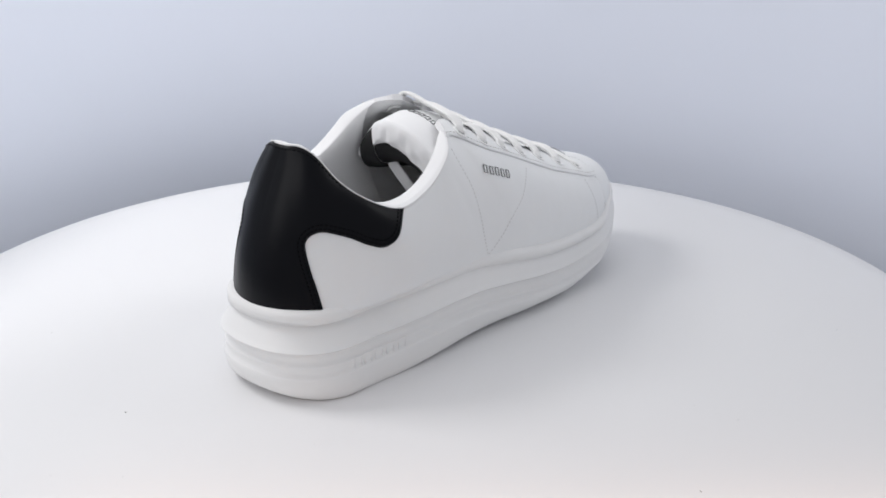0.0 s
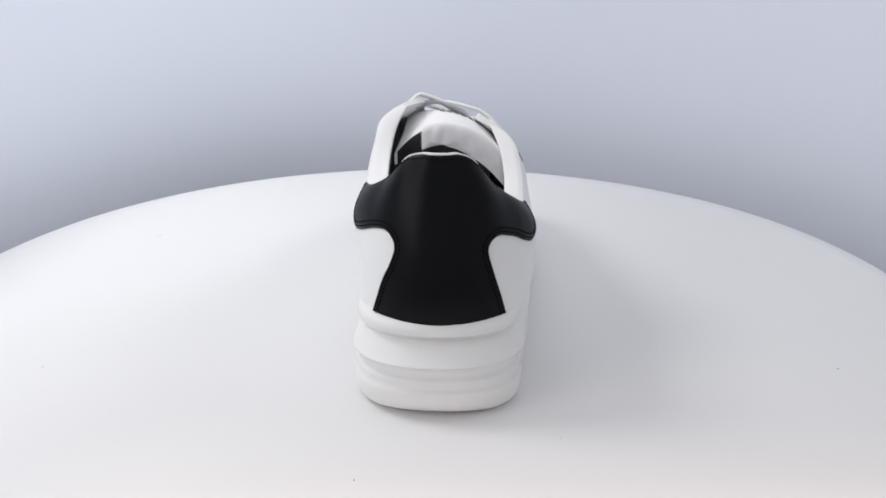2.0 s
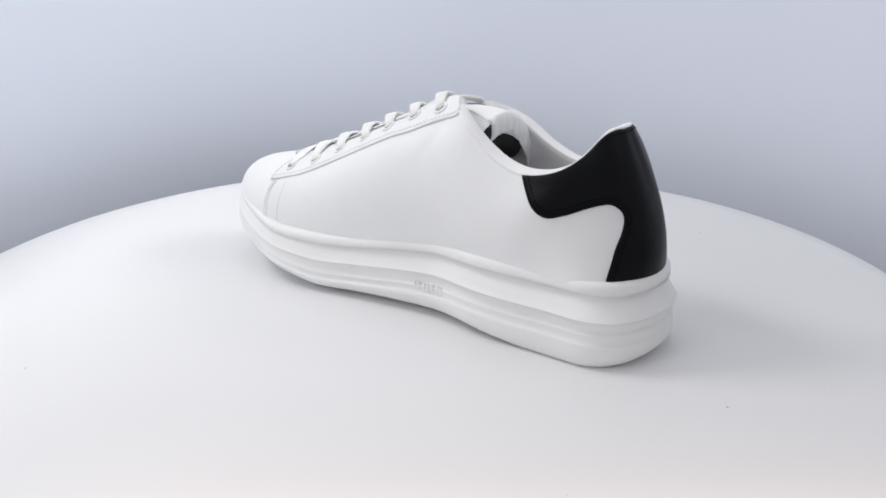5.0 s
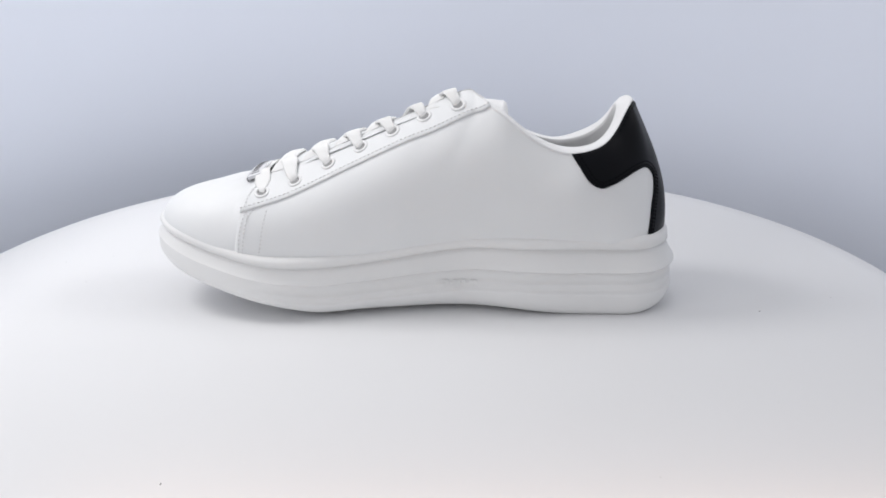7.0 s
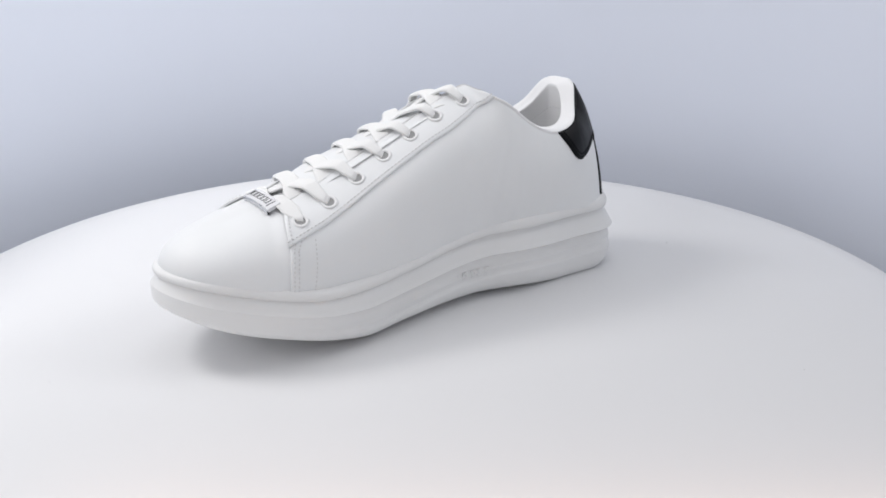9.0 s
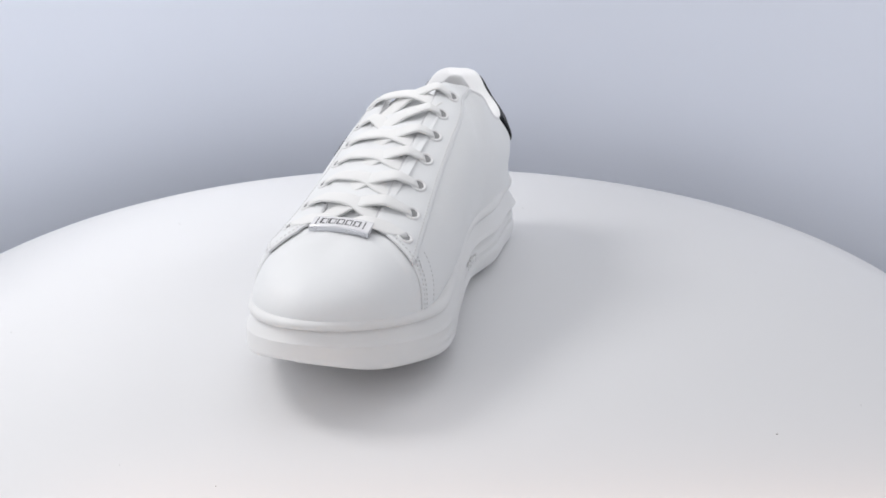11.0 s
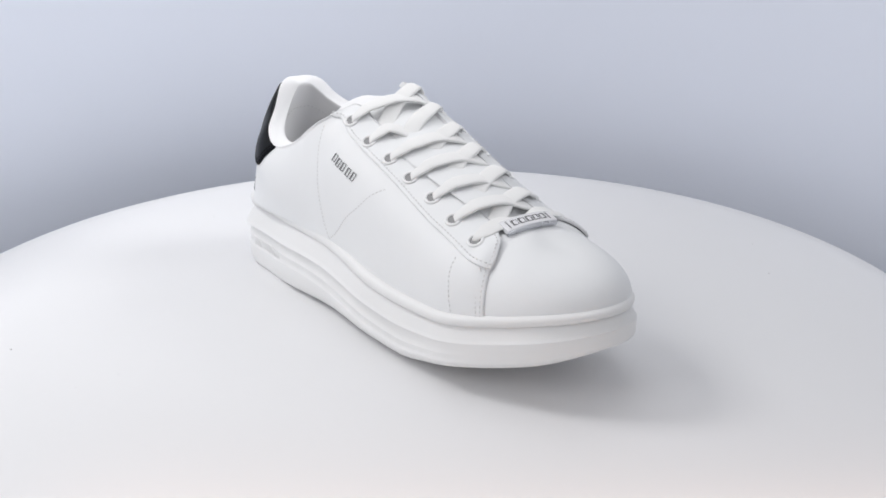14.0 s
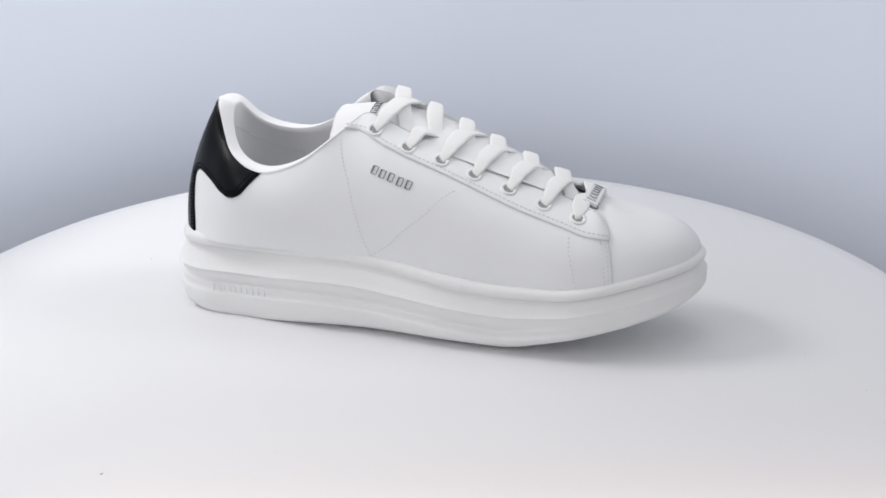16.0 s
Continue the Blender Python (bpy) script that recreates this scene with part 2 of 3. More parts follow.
def sole():
    """The sole: a rounded foot, three stepped bands, a shoulder, and a rolled lip at the upper."""
    S = np.concatenate([-np.linspace(1, 0, 150)[:-1], np.linspace(0, 1, 150)])[:-1]
    x = SOLE_0 + (SOLE_1 - SOLE_0) * (1 - np.cos(np.pi * np.abs(S))) / 2
    y = np.interp(x, [-150, -129, -90, 30, 170], [-13.5, -13.5, -14.5, -14.5, -14]) + np.sign(S) * np.where(S >= 0, half_l(x), half_r(x)) * cap(x, SOLE_0, SOLE_1, 38, 75, 2.2, 2.0)
    base = np.stack([x, y], -1)
    d = np.roll(base, -1, 0) - np.roll(base, 1, 0)
    n = np.stack([-d[:, 1], d[:, 0]], -1)
    n /= np.linalg.norm(n, axis=1, keepdims=True)
    ins = np.where(S >= 0, inset_l(x), inset_r(x))
    zb, zf = bottom_z(x), feather_z(x)
    r3, r2, sh, lp = knots([-160, -60, 20, 70, 120, 170], [(.30, .43, .57, .83), (.30, .42, .57, .83), (.28, .39, .57, .82), (.25, .37, .56, .81), (.23, .36, .54, .79), (.23, .36, .52, .77)])(x).T
    f = knots([-160, -60, 30, 70, 95, 120, 170], [.75, .9, .9, .55, .25, 0, 0])(x)
    lv = [(0 * x, -ins)]
    for k, o in ((.04, .78), (.12, .52), (.25, .29), (.42, .13), (.62, .04), (.85, 0)):
        lv.append((r3 * k, -ins * o))
    band, low = r2 - r3, sh - r2
    c = f
    lv += [(r3 - .014, 0 * x), (r3 - .004, -.15 * f - .05 * c), (r3 + .010, -1.4 * f - .15 * c), (r3 + .35 * band, -1.1 * f - .3 * c), (r3 + .7 * band, -.7 * f - .4 * c), (r2 - .018, -.4 * f - .45 * c), (r2 - .005, -.6 * f - .5 * c),
           (r2 + .010, -1.9 * f - .5 * c), (r2 + .4 * low, -1.5 * f - .6 * c), (r2 + .75 * low, -1.1 * f - .7 * c), (sh - .020, -.6 * f - .6 * c), (sh - .006, -.25 * f - .3 * c), (sh + .006, .1 * c)]
    up = lp - sh
    deep = knots([-160, 20, 80, 170], [.15, .2, .4, .4])(x)
    g = knots([-160, -100, -20, 60, 120, 170], [1.3, 1.2, .95, .75, .75, .8])(x)
    bulge = knots([-160, -100, -40, 20, 170], [.9, .9, .4, 0, 0])(x)
    lv[-3] = (lv[-3][0], lv[-3][1] + .5 * bulge)
    lv[-2] = (lv[-2][0], lv[-2][1] + .8 * bulge)
    lv[-1] = (lv[-1][0], lv[-1][1] + bulge)
    lv += [(sh + k * up, o * g + b * bulge) for k, o, b in ((.05, -.3, .97), (.28, -1.4, .75), (.5, -2.4, .45), (.7, -3.3, .2), (.9, -4.2, 0))]
    lv += [(lp - .016, -4.6 * g), (lp - .004, -4.7 * g - deep), (lp + .010, -4.7 * g - deep), (lp + .022, -3.0 - .3 * g - .3)]
    lip = 1 - lp
    proud = knots([-160, -148, -125, -100, -50, 20, 170], [-1.9, -1.4, 0, .2, -.2, .7, .8])(x) + np.where(S >= 0, knots([-130, -100, -70, -30, 10, 50, 90], [0, .9, 1.2, 2.0, 1.6, .6, 0])(x), 0)
    lv += [(lp + k * lip, o + proud) for k, o in ((.17, -2.9), (.32, -2.6), (.5, -2.4), (.68, -2.7), (.82, -3.3), (.93, -4.4), (.985, -5.8), (.99, -8.0))]
    rows = [np.concatenate([base + n * o[:, None], (zb + (zf - zb) * w)[:, None]], 1) for w, o in lv]
    rows.append(np.concatenate([base - n * 14, (zf - 3)[:, None]], 1))
    P = np.array(rows)
    SOLE_SIDE.append((P, n))
    bm = grid(P * .001, loop_v=True)
    bm.verts.ensure_lookup_table()
    m = P.shape[1]
    bm.faces.new([bm.verts[j] for j in range(m)])
    bm.faces.new([bm.verts[(len(P) - 1) * m + j] for j in reversed(range(m))])
    return bm


# ---------------------------------------------------------------- tools that work on the upper's skin
_s = np.concatenate([-np.linspace(1, 0, 700)[:-1], np.linspace(0, 1, 700)])
_v = np.linspace(0, 1, 130)
SKIN = upper(_s[:, None], _v[None, :])
SKIN_S, SKIN_V = np.broadcast_to(_s[:, None], SKIN.shape[:2]), np.broadcast_to(_v[None, :], SKIN.shape[:2])


def on_skin(points, side=0):
    """The skin's (s, v) nearest to points; with a side (1 left, -1 right) only x and z count."""
    out = []
    keep = (SKIN_S * side > .04) if side else np.ones(SKIN.shape[:2], bool)
    P, Q = SKIN[keep], np.stack([SKIN_S[keep], SKIN_V[keep]], -1)
    for p in points:
        p = np.asarray(p, float)
        d = ((P[:, [0, 2]] - p[[0, -1]]) ** 2).sum(1) if side else ((P - p) ** 2).sum(1)
        out.append(Q[np.argmin(d)])
    return np.array(out)


def smooth_line(pts, n=8, closed=False):
    """A rounder line through points of any dimension."""
    pts = np.asarray(pts, float)
    m = len(pts)
    out = []
    for i in range(m if closed else m - 1):
        def g(k):
            return pts[k % m] if closed else pts[min(max(k, 0), m - 1)]
        a, b, c, d = g(i - 1), g(i), g(i + 1), g(i + 2)
        for t in np.linspace(0, 1, n, endpoint=False):
            out.append(.5 * (2 * b + (c - a) * t + (2 * a - 5 * b + 4 * c - d) * t * t + (3 * b - a - 3 * c + d) * t**3))
    if not closed:
        out.append(pts[-1])
    return np.array(out)


STRETCH = np.array([420.0, 78.0])


def inside(poly, q):
    x, y = q[:, 0], q[:, 1]
    c = np.zeros(len(q), bool)
    for (x0, y0), (x1, y1) in zip(poly, np.roll(poly, -1, 0)):
        hit = (y0 > y) != (y1 > y)
        c ^= hit & (x < (x1 - x0) * (y - y0) / (y1 - y0 + 1e-12) + x0)
    return c


def nearest_on(poly, q):
    a, b = poly, np.roll(poly, -1, 0)
    ab = b - a
    t = ((q[:, None] - a[None]) * ab[None]).sum(2) / ((ab**2).sum(1) + 1e-12)
    p = a[None] + np.clip(t, 0, 1)[..., None] * ab[None]
    d = ((p - q[:, None]) ** 2).sum(2)
    i = d.argmin(1)
    r = np.arange(len(q))
    return p[r, i], np.sqrt(d[r, i])


def patch(poly, low, high, cell=1.0, soft=.35, edge_mat=1):
    """A piece of leather on the skin, cut along a polygon of (s, v), from low to high millimetres over it."""
    poly = np.asarray(poly) * STRETCH
    lo, hi = poly.min(0) - cell, poly.max(0) + cell
    nx, ny = np.ceil((hi - lo) / cell).astype(int) + 1
    gx, gy = lo[0] + cell * np.arange(nx), lo[1] + cell * np.arange(ny)
    V = np.stack(np.meshgrid(gx, gy, indexing="ij"), -1).reshape(-1, 2)
    ci, cj = np.meshgrid(np.arange(nx - 1), np.arange(ny - 1), indexing="ij")
    ci, cj = ci.ravel(), cj.ravel()
    mid = np.stack([gx[ci] + cell / 2, gy[cj] + cell / 2], -1)
    ok = inside(poly, mid)
    ci, cj = ci[ok], cj[ok]
    quads = np.stack([ci * ny + cj, (ci + 1) * ny + cj, (ci + 1) * ny + cj + 1, ci * ny + cj + 1], -1)
    count = {}
    for q in quads:
        for k in range(4):
            e = (q[k], q[(k + 1) % 4])
            count[tuple(sorted(e))] = count.get(tuple(sorted(e)), 0) + 1
    rim = sorted({v for e, c in count.items() if c == 1 for v in e})
    if rim:
        V[rim] = nearest_on(poly, V[rim])[0]
    used = np.unique(quads)
    remap = {v: i for i, v in enumerate(used)}
    q2 = V[used]
    dist = nearest_on(poly, q2)[1]
    sv = q2 / STRETCH
    s_, v_ = np.clip(sv[:, 0], -1, 1), np.clip(sv[:, 1], 0, 1)
    top = upper(s_, v_, high - soft * np.exp(-(dist / .7) ** 2))
    verts = [tuple(p) for p in top * .001]
    faces = [tuple(remap[v] for v in q) for q in quads]
    rim_i = [remap[v] for v in rim]
    low_p = upper(s_[rim_i], v_[rim_i], low)
    down = {}
    for k, i in enumerate(rim_i):
        down[i] = len(verts)
        verts.append(tuple(low_p[k] * .001))
    n_top = len(faces)
    for q in quads:
        for k in range(4):
            a, b = q[k], q[(k + 1) % 4]
            if count[tuple(sorted((a, b)))] == 1:
                a, b = remap[a], remap[b]
                faces.append((b, a, down[a], down[b]))
    me = bpy.data.meshes.new("patch")
    me.from_pydata(verts, [], faces)
    if edge_mat:
        me.polygons.foreach_set("material_index", [0] * n_top + [1] * (len(faces) - n_top))
    return me


def resample(P, step):
    P = np.asarray(P, float)
    L = np.concatenate([[0], np.cumsum(np.linalg.norm(np.diff(P, axis=0), axis=1))])
    t = np.linspace(0, L[-1], max(2, int(round(L[-1] / step)) + 1))
    return np.stack([np.interp(t, L, P[:, k]) for k in range(P.shape[1])], -1)


def stitches(lines, step=2.6, length=1.7, thick=.42, lift=.1):
    """Beads of thread along lines of (points, normals), in millimetres."""
    verts, faces = [], []
    for P in lines:
        Q = resample(P, step)
        for i in range(len(Q) - 1):
            t = Q[i + 1] - Q[i]
            t /= np.linalg.norm(t) + 1e-9
            c = (Q[i] + Q[i + 1]) / 2
            u = np.cross(t, [0.31, 0.2, 0.93])
            u /= np.linalg.norm(u) + 1e-9
            w = np.cross(t, u)
            b = len(verts)
            for k, r in ((-.5, .35), (-.25, 1), (.25, 1), (.5, .35)):
                for a in range(6):
                    verts.append(tuple((c + t * k * length + (u * math.cos(a * math.pi / 3) + w * math.sin(a * math.pi / 3)) * thick * r) * .001))
            for k in range(3):
                for a in range(6):
                    a2 = (a + 1) % 6
                    faces.append((b + k * 6 + a, b + k * 6 + a2, b + k * 6 + 6 + a2, b + k * 6 + 6 + a))
            faces.append(tuple(b + a for a in reversed(range(6))))
            faces.append(tuple(b + 18 + a for a in range(6)))
    me = bpy.data.meshes.new("stitching")
    me.from_pydata(verts, [], faces)
    return me


def inset_line(sv, d, out):
    """The line d millimetres beside a line of (s, v) on the skin, lifted by out."""
    P = upper(sv[:, 0], sv[:, 1], out)
    Q = upper(sv[:, 0], sv[:, 1], out + 1)
    n = Q - P
    t = np.gradient(P, axis=0)
    t /= np.linalg.norm(t, axis=1, keepdims=True) + 1e-9
    side = np.cross(n, t)
    side /= np.linalg.norm(side, axis=1, keepdims=True) + 1e-9
    return P + side * d


def tube(P, radius, n=10):
    """A round cord along points, in millimetres."""
    P = np.asarray(P, float)
    t = np.gradient(P, axis=0)
    t /= np.linalg.norm(t, axis=1, keepdims=True)
    u = np.cross(t, np.array([0.1, 0.15, 1.0]))
    u /= np.linalg.norm(u, axis=1, keepdims=True) + 1e-9
    w = np.cross(t, u)
    a = np.linspace(0, 2 * np.pi, n, endpoint=False)
    r = np.broadcast_to(np.asarray(radius, float), len(P))
    G = P[:, None] + (u[:, None] * np.cos(a)[None, :, None] + w[:, None] * np.sin(a)[None, :, None]) * r[:, None, None]
    bm = grid(G * .001, loop_v=True)
    return bm


def ribbon(P, N, width, thick=1.3, n=12):
    """A flat woven band along points P with face normals N; width may change along it."""
    P, N = np.asarray(P, float), np.asarray(N, float)
    t = np.gradient(P, axis=0)
    t /= np.linalg.norm(t, axis=1, keepdims=True) + 1e-9
    u = np.cross(N, t)
    u /= np.linalg.norm(u, axis=1, keepdims=True) + 1e-9
    w = np.cross(t, u)
    a = np.linspace(0, 2 * np.pi, n, endpoint=False)
    ca = np.sign(np.cos(a)) * np.abs(np.cos(a)) ** .6
    sa = np.sign(np.sin(a)) * np.abs(np.sin(a)) ** .6
    W = np.broadcast_to(np.asarray(width, float), len(P))
    G = P[:, None] + u[:, None] * (ca[None, :, None] * W[:, None, None] / 2) + w[:, None] * (sa[None, :, None] * thick / 2)
    bm = grid(G * .001, loop_v=True)
    bm.verts.ensure_lookup_table()
    m = len(P)
    bm.faces.new([bm.verts[j] for j in reversed(range(n))])
    bm.faces.new([bm.verts[(m - 1) * n + j] for j in range(n)])
    return bm


def block(centre_, ux, uy, uz, sx, sy, sz, bevel=.15):
    """A small rounded block with its own axes, in millimetres."""
    bm = bmesh.new()
    bmesh.ops.create_cube(bm, size=1)
    for v in bm.verts:
        c = v.co
        p = np.asarray(centre_) + np.asarray(ux) * c.x * sx + np.asarray(uy) * c.y * sy + np.asarray(uz) * c.z * sz
        v.co = Vector(p) * .001
    if bevel:
        bmesh.ops.bevel(bm, geom=bm.edges, offset=bevel * .001, segments=2, affect="EDGES", profile=.6)
    return bm


def mark(c, ux, uy, uz, w, h, d, stroke, bar=.55):
    """A plain upright mark: a hollow rectangle of bars."""
    bm = bmesh.new()
    for dx, dy, sx, sy in ((-(w - stroke * 1.3) / 2, 0, stroke * 1.3, h), ((w - stroke * .7) / 2, 0, stroke * .7, h), (0, (h - stroke * bar) / 2, w - 2.2 * stroke, stroke * bar), (0, -(h - stroke * bar) / 2, w - 2.2 * stroke, stroke * bar)):
        o = block(np.asarray(c) + ux * dx + uy * dy, ux, uy, uz, sx, sy, d, 0)
        me = bpy.data.meshes.new("t")
        o.to_mesh(me)
        o.free()
        bm.from_mesh(me)
        bpy.data.meshes.remove(me)
    return bm


def unit_rows(v):
    return v / np.linalg.norm(v, axis=1, keepdims=True)


def unit(v):
    v = np.asarray(v, float)
    return v / (np.linalg.norm(v) + 1e-12)


# ---------------------------------------------------------------- the sneaker
shoe = tagged(new("sneaker"), "white leather low-top sneaker with black heel patch and thick sole", "sneaker")
sole_ob = part("sole", sole(), RUBBER, shoe, "thick white rubber sole with ridges")

# vamp: the inner skin, seen as the toe box
SS = np.concatenate([-np.linspace(1, 0, 200)[:-1], np.linspace(0, 1, 200)])
VV = np.linspace(0, 1, 60)
vamp = grid(upper(SS[:, None], VV[None, :]) * .001)
bmesh.ops.remove_doubles(vamp, verts=vamp.verts, dist=4e-5)


def round_ridge(bm):
    """Rounds the middle of the toe box, where the two halves of the skin meet."""
    P = np.array([v.co for v in bm.verts]) * 1000
    top = np.nonzero((P[:, 0] > 96) & (P[:, 0] < 150) & (P[:, 2] > 58) & (np.abs(P[:, 1] - centre(P[:, 0])) < 24))[0]
    Q = P[top]
    dy = np.abs(Q[:, 1] - centre(Q[:, 0]))
    w = np.clip((13 - dy) / 6, 0, 1) * np.clip((Q[:, 0] - 101) / 4, 0, 1) * np.clip((142 - Q[:, 0]) / 8, 0, 1)
    for i in np.nonzero(w > 0)[0]:
        d = Q[:, :2] - Q[i, :2]
        r2 = (d**2).sum(1)
        near = r2 < 150
        d, g = d[near], np.exp(-r2[near] / 60)
        A = np.stack([np.ones(len(d)), d[:, 0], d[:, 1], d[:, 0] ** 2, d[:, 1] ** 2], 1)
        z = np.linalg.lstsq(A * g[:, None], Q[near, 2] * g, rcond=None)[0][0]
        bm.verts[int(top[i])].co.z = (Q[i, 2] * (1 - w[i]) + z * w[i]) * .001


vamp.verts.ensure_lookup_table()
round_ridge(vamp)
part("vamp", vamp, LEATHER, shoe, "smooth white leather toe box")

SEAM = {1: [(107.5, 63.5), (109, 59), (110.5, 52), (112, 44), (112, 38)], -1: [(113, 64.5), (114, 60), (115.5, 54), (117.5, 46), (118.5, 38)]}
LOWER = {1: [(-41, 123), (-19, 116.8), (14, 103), (48, 86.9), (83, 70.9), (98, 66.5), (107.5, 63.8)], -1: [(-34, 115), (-18, 110.5), (-3, 103.5), (29, 91), (60, 79), (91, 69.5), (113.5, 64.4)]}
CORNER = {1: [(106.5, 22, 68.2), (104.5, 16.5, 72), (102.3, 11.5, 75)], -1: [(112.6, -45, 68.3), (109.5, -40, 72.5), (106, -35.5, 75.4)]}


def quarter(side):
    seam = smooth_line(on_skin(SEAM[side], side), 8)
    seam[:, 0] = np.linspace(seam[0, 0], seam[-1, 0], len(seam))
    s0 = seam[0, 0]
    front = np.array([(side * .698, 1.0), (side * .705, .9), (side * (.713 if side > 0 else .724), .68)])
    seam = np.vstack([smooth_line(np.vstack([front, seam[:1]]), 4)[:-1], seam])
    seam[-1, 1] = 0
    poly = [*seam, (0.0, 0.0), (0.0, 1.0)]
    for a in np.linspace(.02, .695, 60):
        poly.append((side * a, 1.0))
    ob = part("quarter", patch(poly, -.1, .9, 1.3), [LEATHER, LEATHER_EDGE], shoe, "smooth white leather side panel")
    low = seam[seam[:, 1] < .62]
    lines = [inset_line(low, side * d, .95) for d in (2.2, 4.7)]
    back = on_skin([(92, 66), (94, 58), (96, 48), (97.5, 39)] if side > 0 else [(92.5, 67), (94, 60), (97, 48), (98.5, 41)], side)
    lines.append(inset_line(smooth_line(back, 6), 0, .95))
    if side < 0:
        v1 = smooth_line(on_skin([(-36, 111), (-30.7, 93.3), (-25.7, 75.3), (-21.2, 59.2), (-16.7, 48)], -1), 6)
        v2 = smooth_line(on_skin([(-16.7, 48), (-1.1, 61.3), (14.8, 74.7), (30.1, 86.9)], -1), 6)
        lines += [inset_line(v1, 0, .92), inset_line(v2, 0, .92)]
    tagged(part("stitching", stitches(lines, 2.5, 1.5, .36), THREAD, ob, "fine rows of pale stitching"), kind="stuff")
    return ob


quarters = {k: quarter(k) for k in (1, -1)}

EYE_X = [96, 77, 57, 38, 19, 1, -18.5]
EYE_Z = {1: [74, 81.5, 90, 99, 108, 117, 125], -1: [73.5, 80, 86.5, 93.3, 100.5, 108, 116]}
EYE_Y = {1: [18, 16, 13, 11, 10, 9, 11], -1: [-44, -43, -41, -41, -41, -42, -41]}
FRAME = {}


def eyestay(side):
    low = on_skin(LOWER[side][1:], side)
    low = smooth_line(np.vstack([[(side * (.452 if side > 0 else .463), .995)], low]), 8)
    end = np.vstack([low[-1:], on_skin(CORNER[side]), [(side * .712, .955), (side * .706, 1.0)]])
    front = smooth_line(end, 8)[1:]
    inner = np.array([(side * a, 1.0) for a in np.linspace(.70, .462, 40)])
    poly = np.vstack([low, front, inner])
    ob = part("eyestay", patch(poly, .7, 2.1, 1.0, .3), [LEATHER, LEATHER_EDGE], shoe, "white leather lace facing with punched eyelets")
    lines = [inset_line(low, -side * 2.6, 2.15), inset_line(front, -side * 2.2, 2.15)]
    tagged(part("stitching", stitches(lines, 2.6, 1.6, .38), THREAD, ob, "row of pale stitching along the facing"), kind="stuff")
    # the raw lining edge of the throat
    a = np.linspace(.472, .704, 60) * side
    e0, e1 = upper(a, np.ones(60), 2.0), upper(a, np.ones(60), -1.4)
    inw = upper(a, np.ones(60), 0) - upper(a, np.full(60, .97), 0)
    inw /= np.linalg.norm(inw, axis=1, keepdims=True)
    part("facing_edge", grid(np.stack([e0 + inw * .05, e0 + inw * .5, e1 + inw * .5, e1 - inw * 6], 1) * .001), LEATHER_EDGE, ob, "raw grey cut edge of the facing", smooth=False)
    b = np.linspace(.436, .704, 70) * side
    e2 = upper(b, np.ones(70), -1.4)
    in2 = unit_rows(upper(b, np.ones(70), 0) - upper(b, np.full(70, .97), 0))
    part("facing_lining", grid(np.stack([e2 + in2 * .4, e2 - in2 * 5 - [0, 0, .3], e2 - in2 * 15 - [0, 0, .6]], 1) * .001), LINING, ob, "white fabric lining of the facing")
    for k in range(7):
        sv = on_skin([(EYE_X[k], EYE_Y[side][k], EYE_Z[side][k])])[0]
        c, c2 = upper(sv[0], sv[1], 2.1), upper(sv[0], sv[1], 3.1)
        n = unit(c2 - c)
        tx = unit(upper(sv[0] + .004, sv[1], 2.1) - upper(sv[0] - .004, sv[1], 2.1)) * side
        ty = np.cross(n, tx)
        FRAME[side, k] = (c, n, tx, ty, sv)
        a = np.linspace(0, 2 * np.pi, 28, endpoint=False)
        ring = []
        for t in a:
            d = tx * math.cos(t) + ty * math.sin(t)
            ring.append([c + d * (3.75 + .95 * math.cos(b)) + n * (.12 + .65 * math.sin(b)) for b in np.linspace(0, 2 * np.pi, 10, endpoint=False)])
        e = part("eyelet", grid(np.array(ring) * .001, loop_u=True, loop_v=True), EYELET, ob, "white painted metal eyelet ring")
        # No hole is cut: a flat grey disc paints its shade.
        hole = [[c + (tx * math.cos(t) + ty * math.sin(t)) * r + n * z for r, z in ((3.0, .08), (2.5, .05), (.01, .04))] for t in a]
        if k > 4:
            back = [[c - n * 4.1 + (tx * math.cos(t) + ty * math.sin(t)) * (3.6 + .9 * math.cos(b)) + n * .7 * math.sin(b) for b in np.linspace(0, 2 * np.pi, 10, endpoint=False)] for t in a]
            part("eyelet_back", grid(np.array(back) * .001, loop_u=True, loop_v=True), EYELET, e, "white painted back of the eyelet")
        part("hole_disc", grid(np.array(hole) * .001, loop_u=True), HOLE_SHADE, e, "grey disc painted as the shade inside the eyelet")
    return ob


eyestays = {k: eyestay(k) for k in (1, -1)}


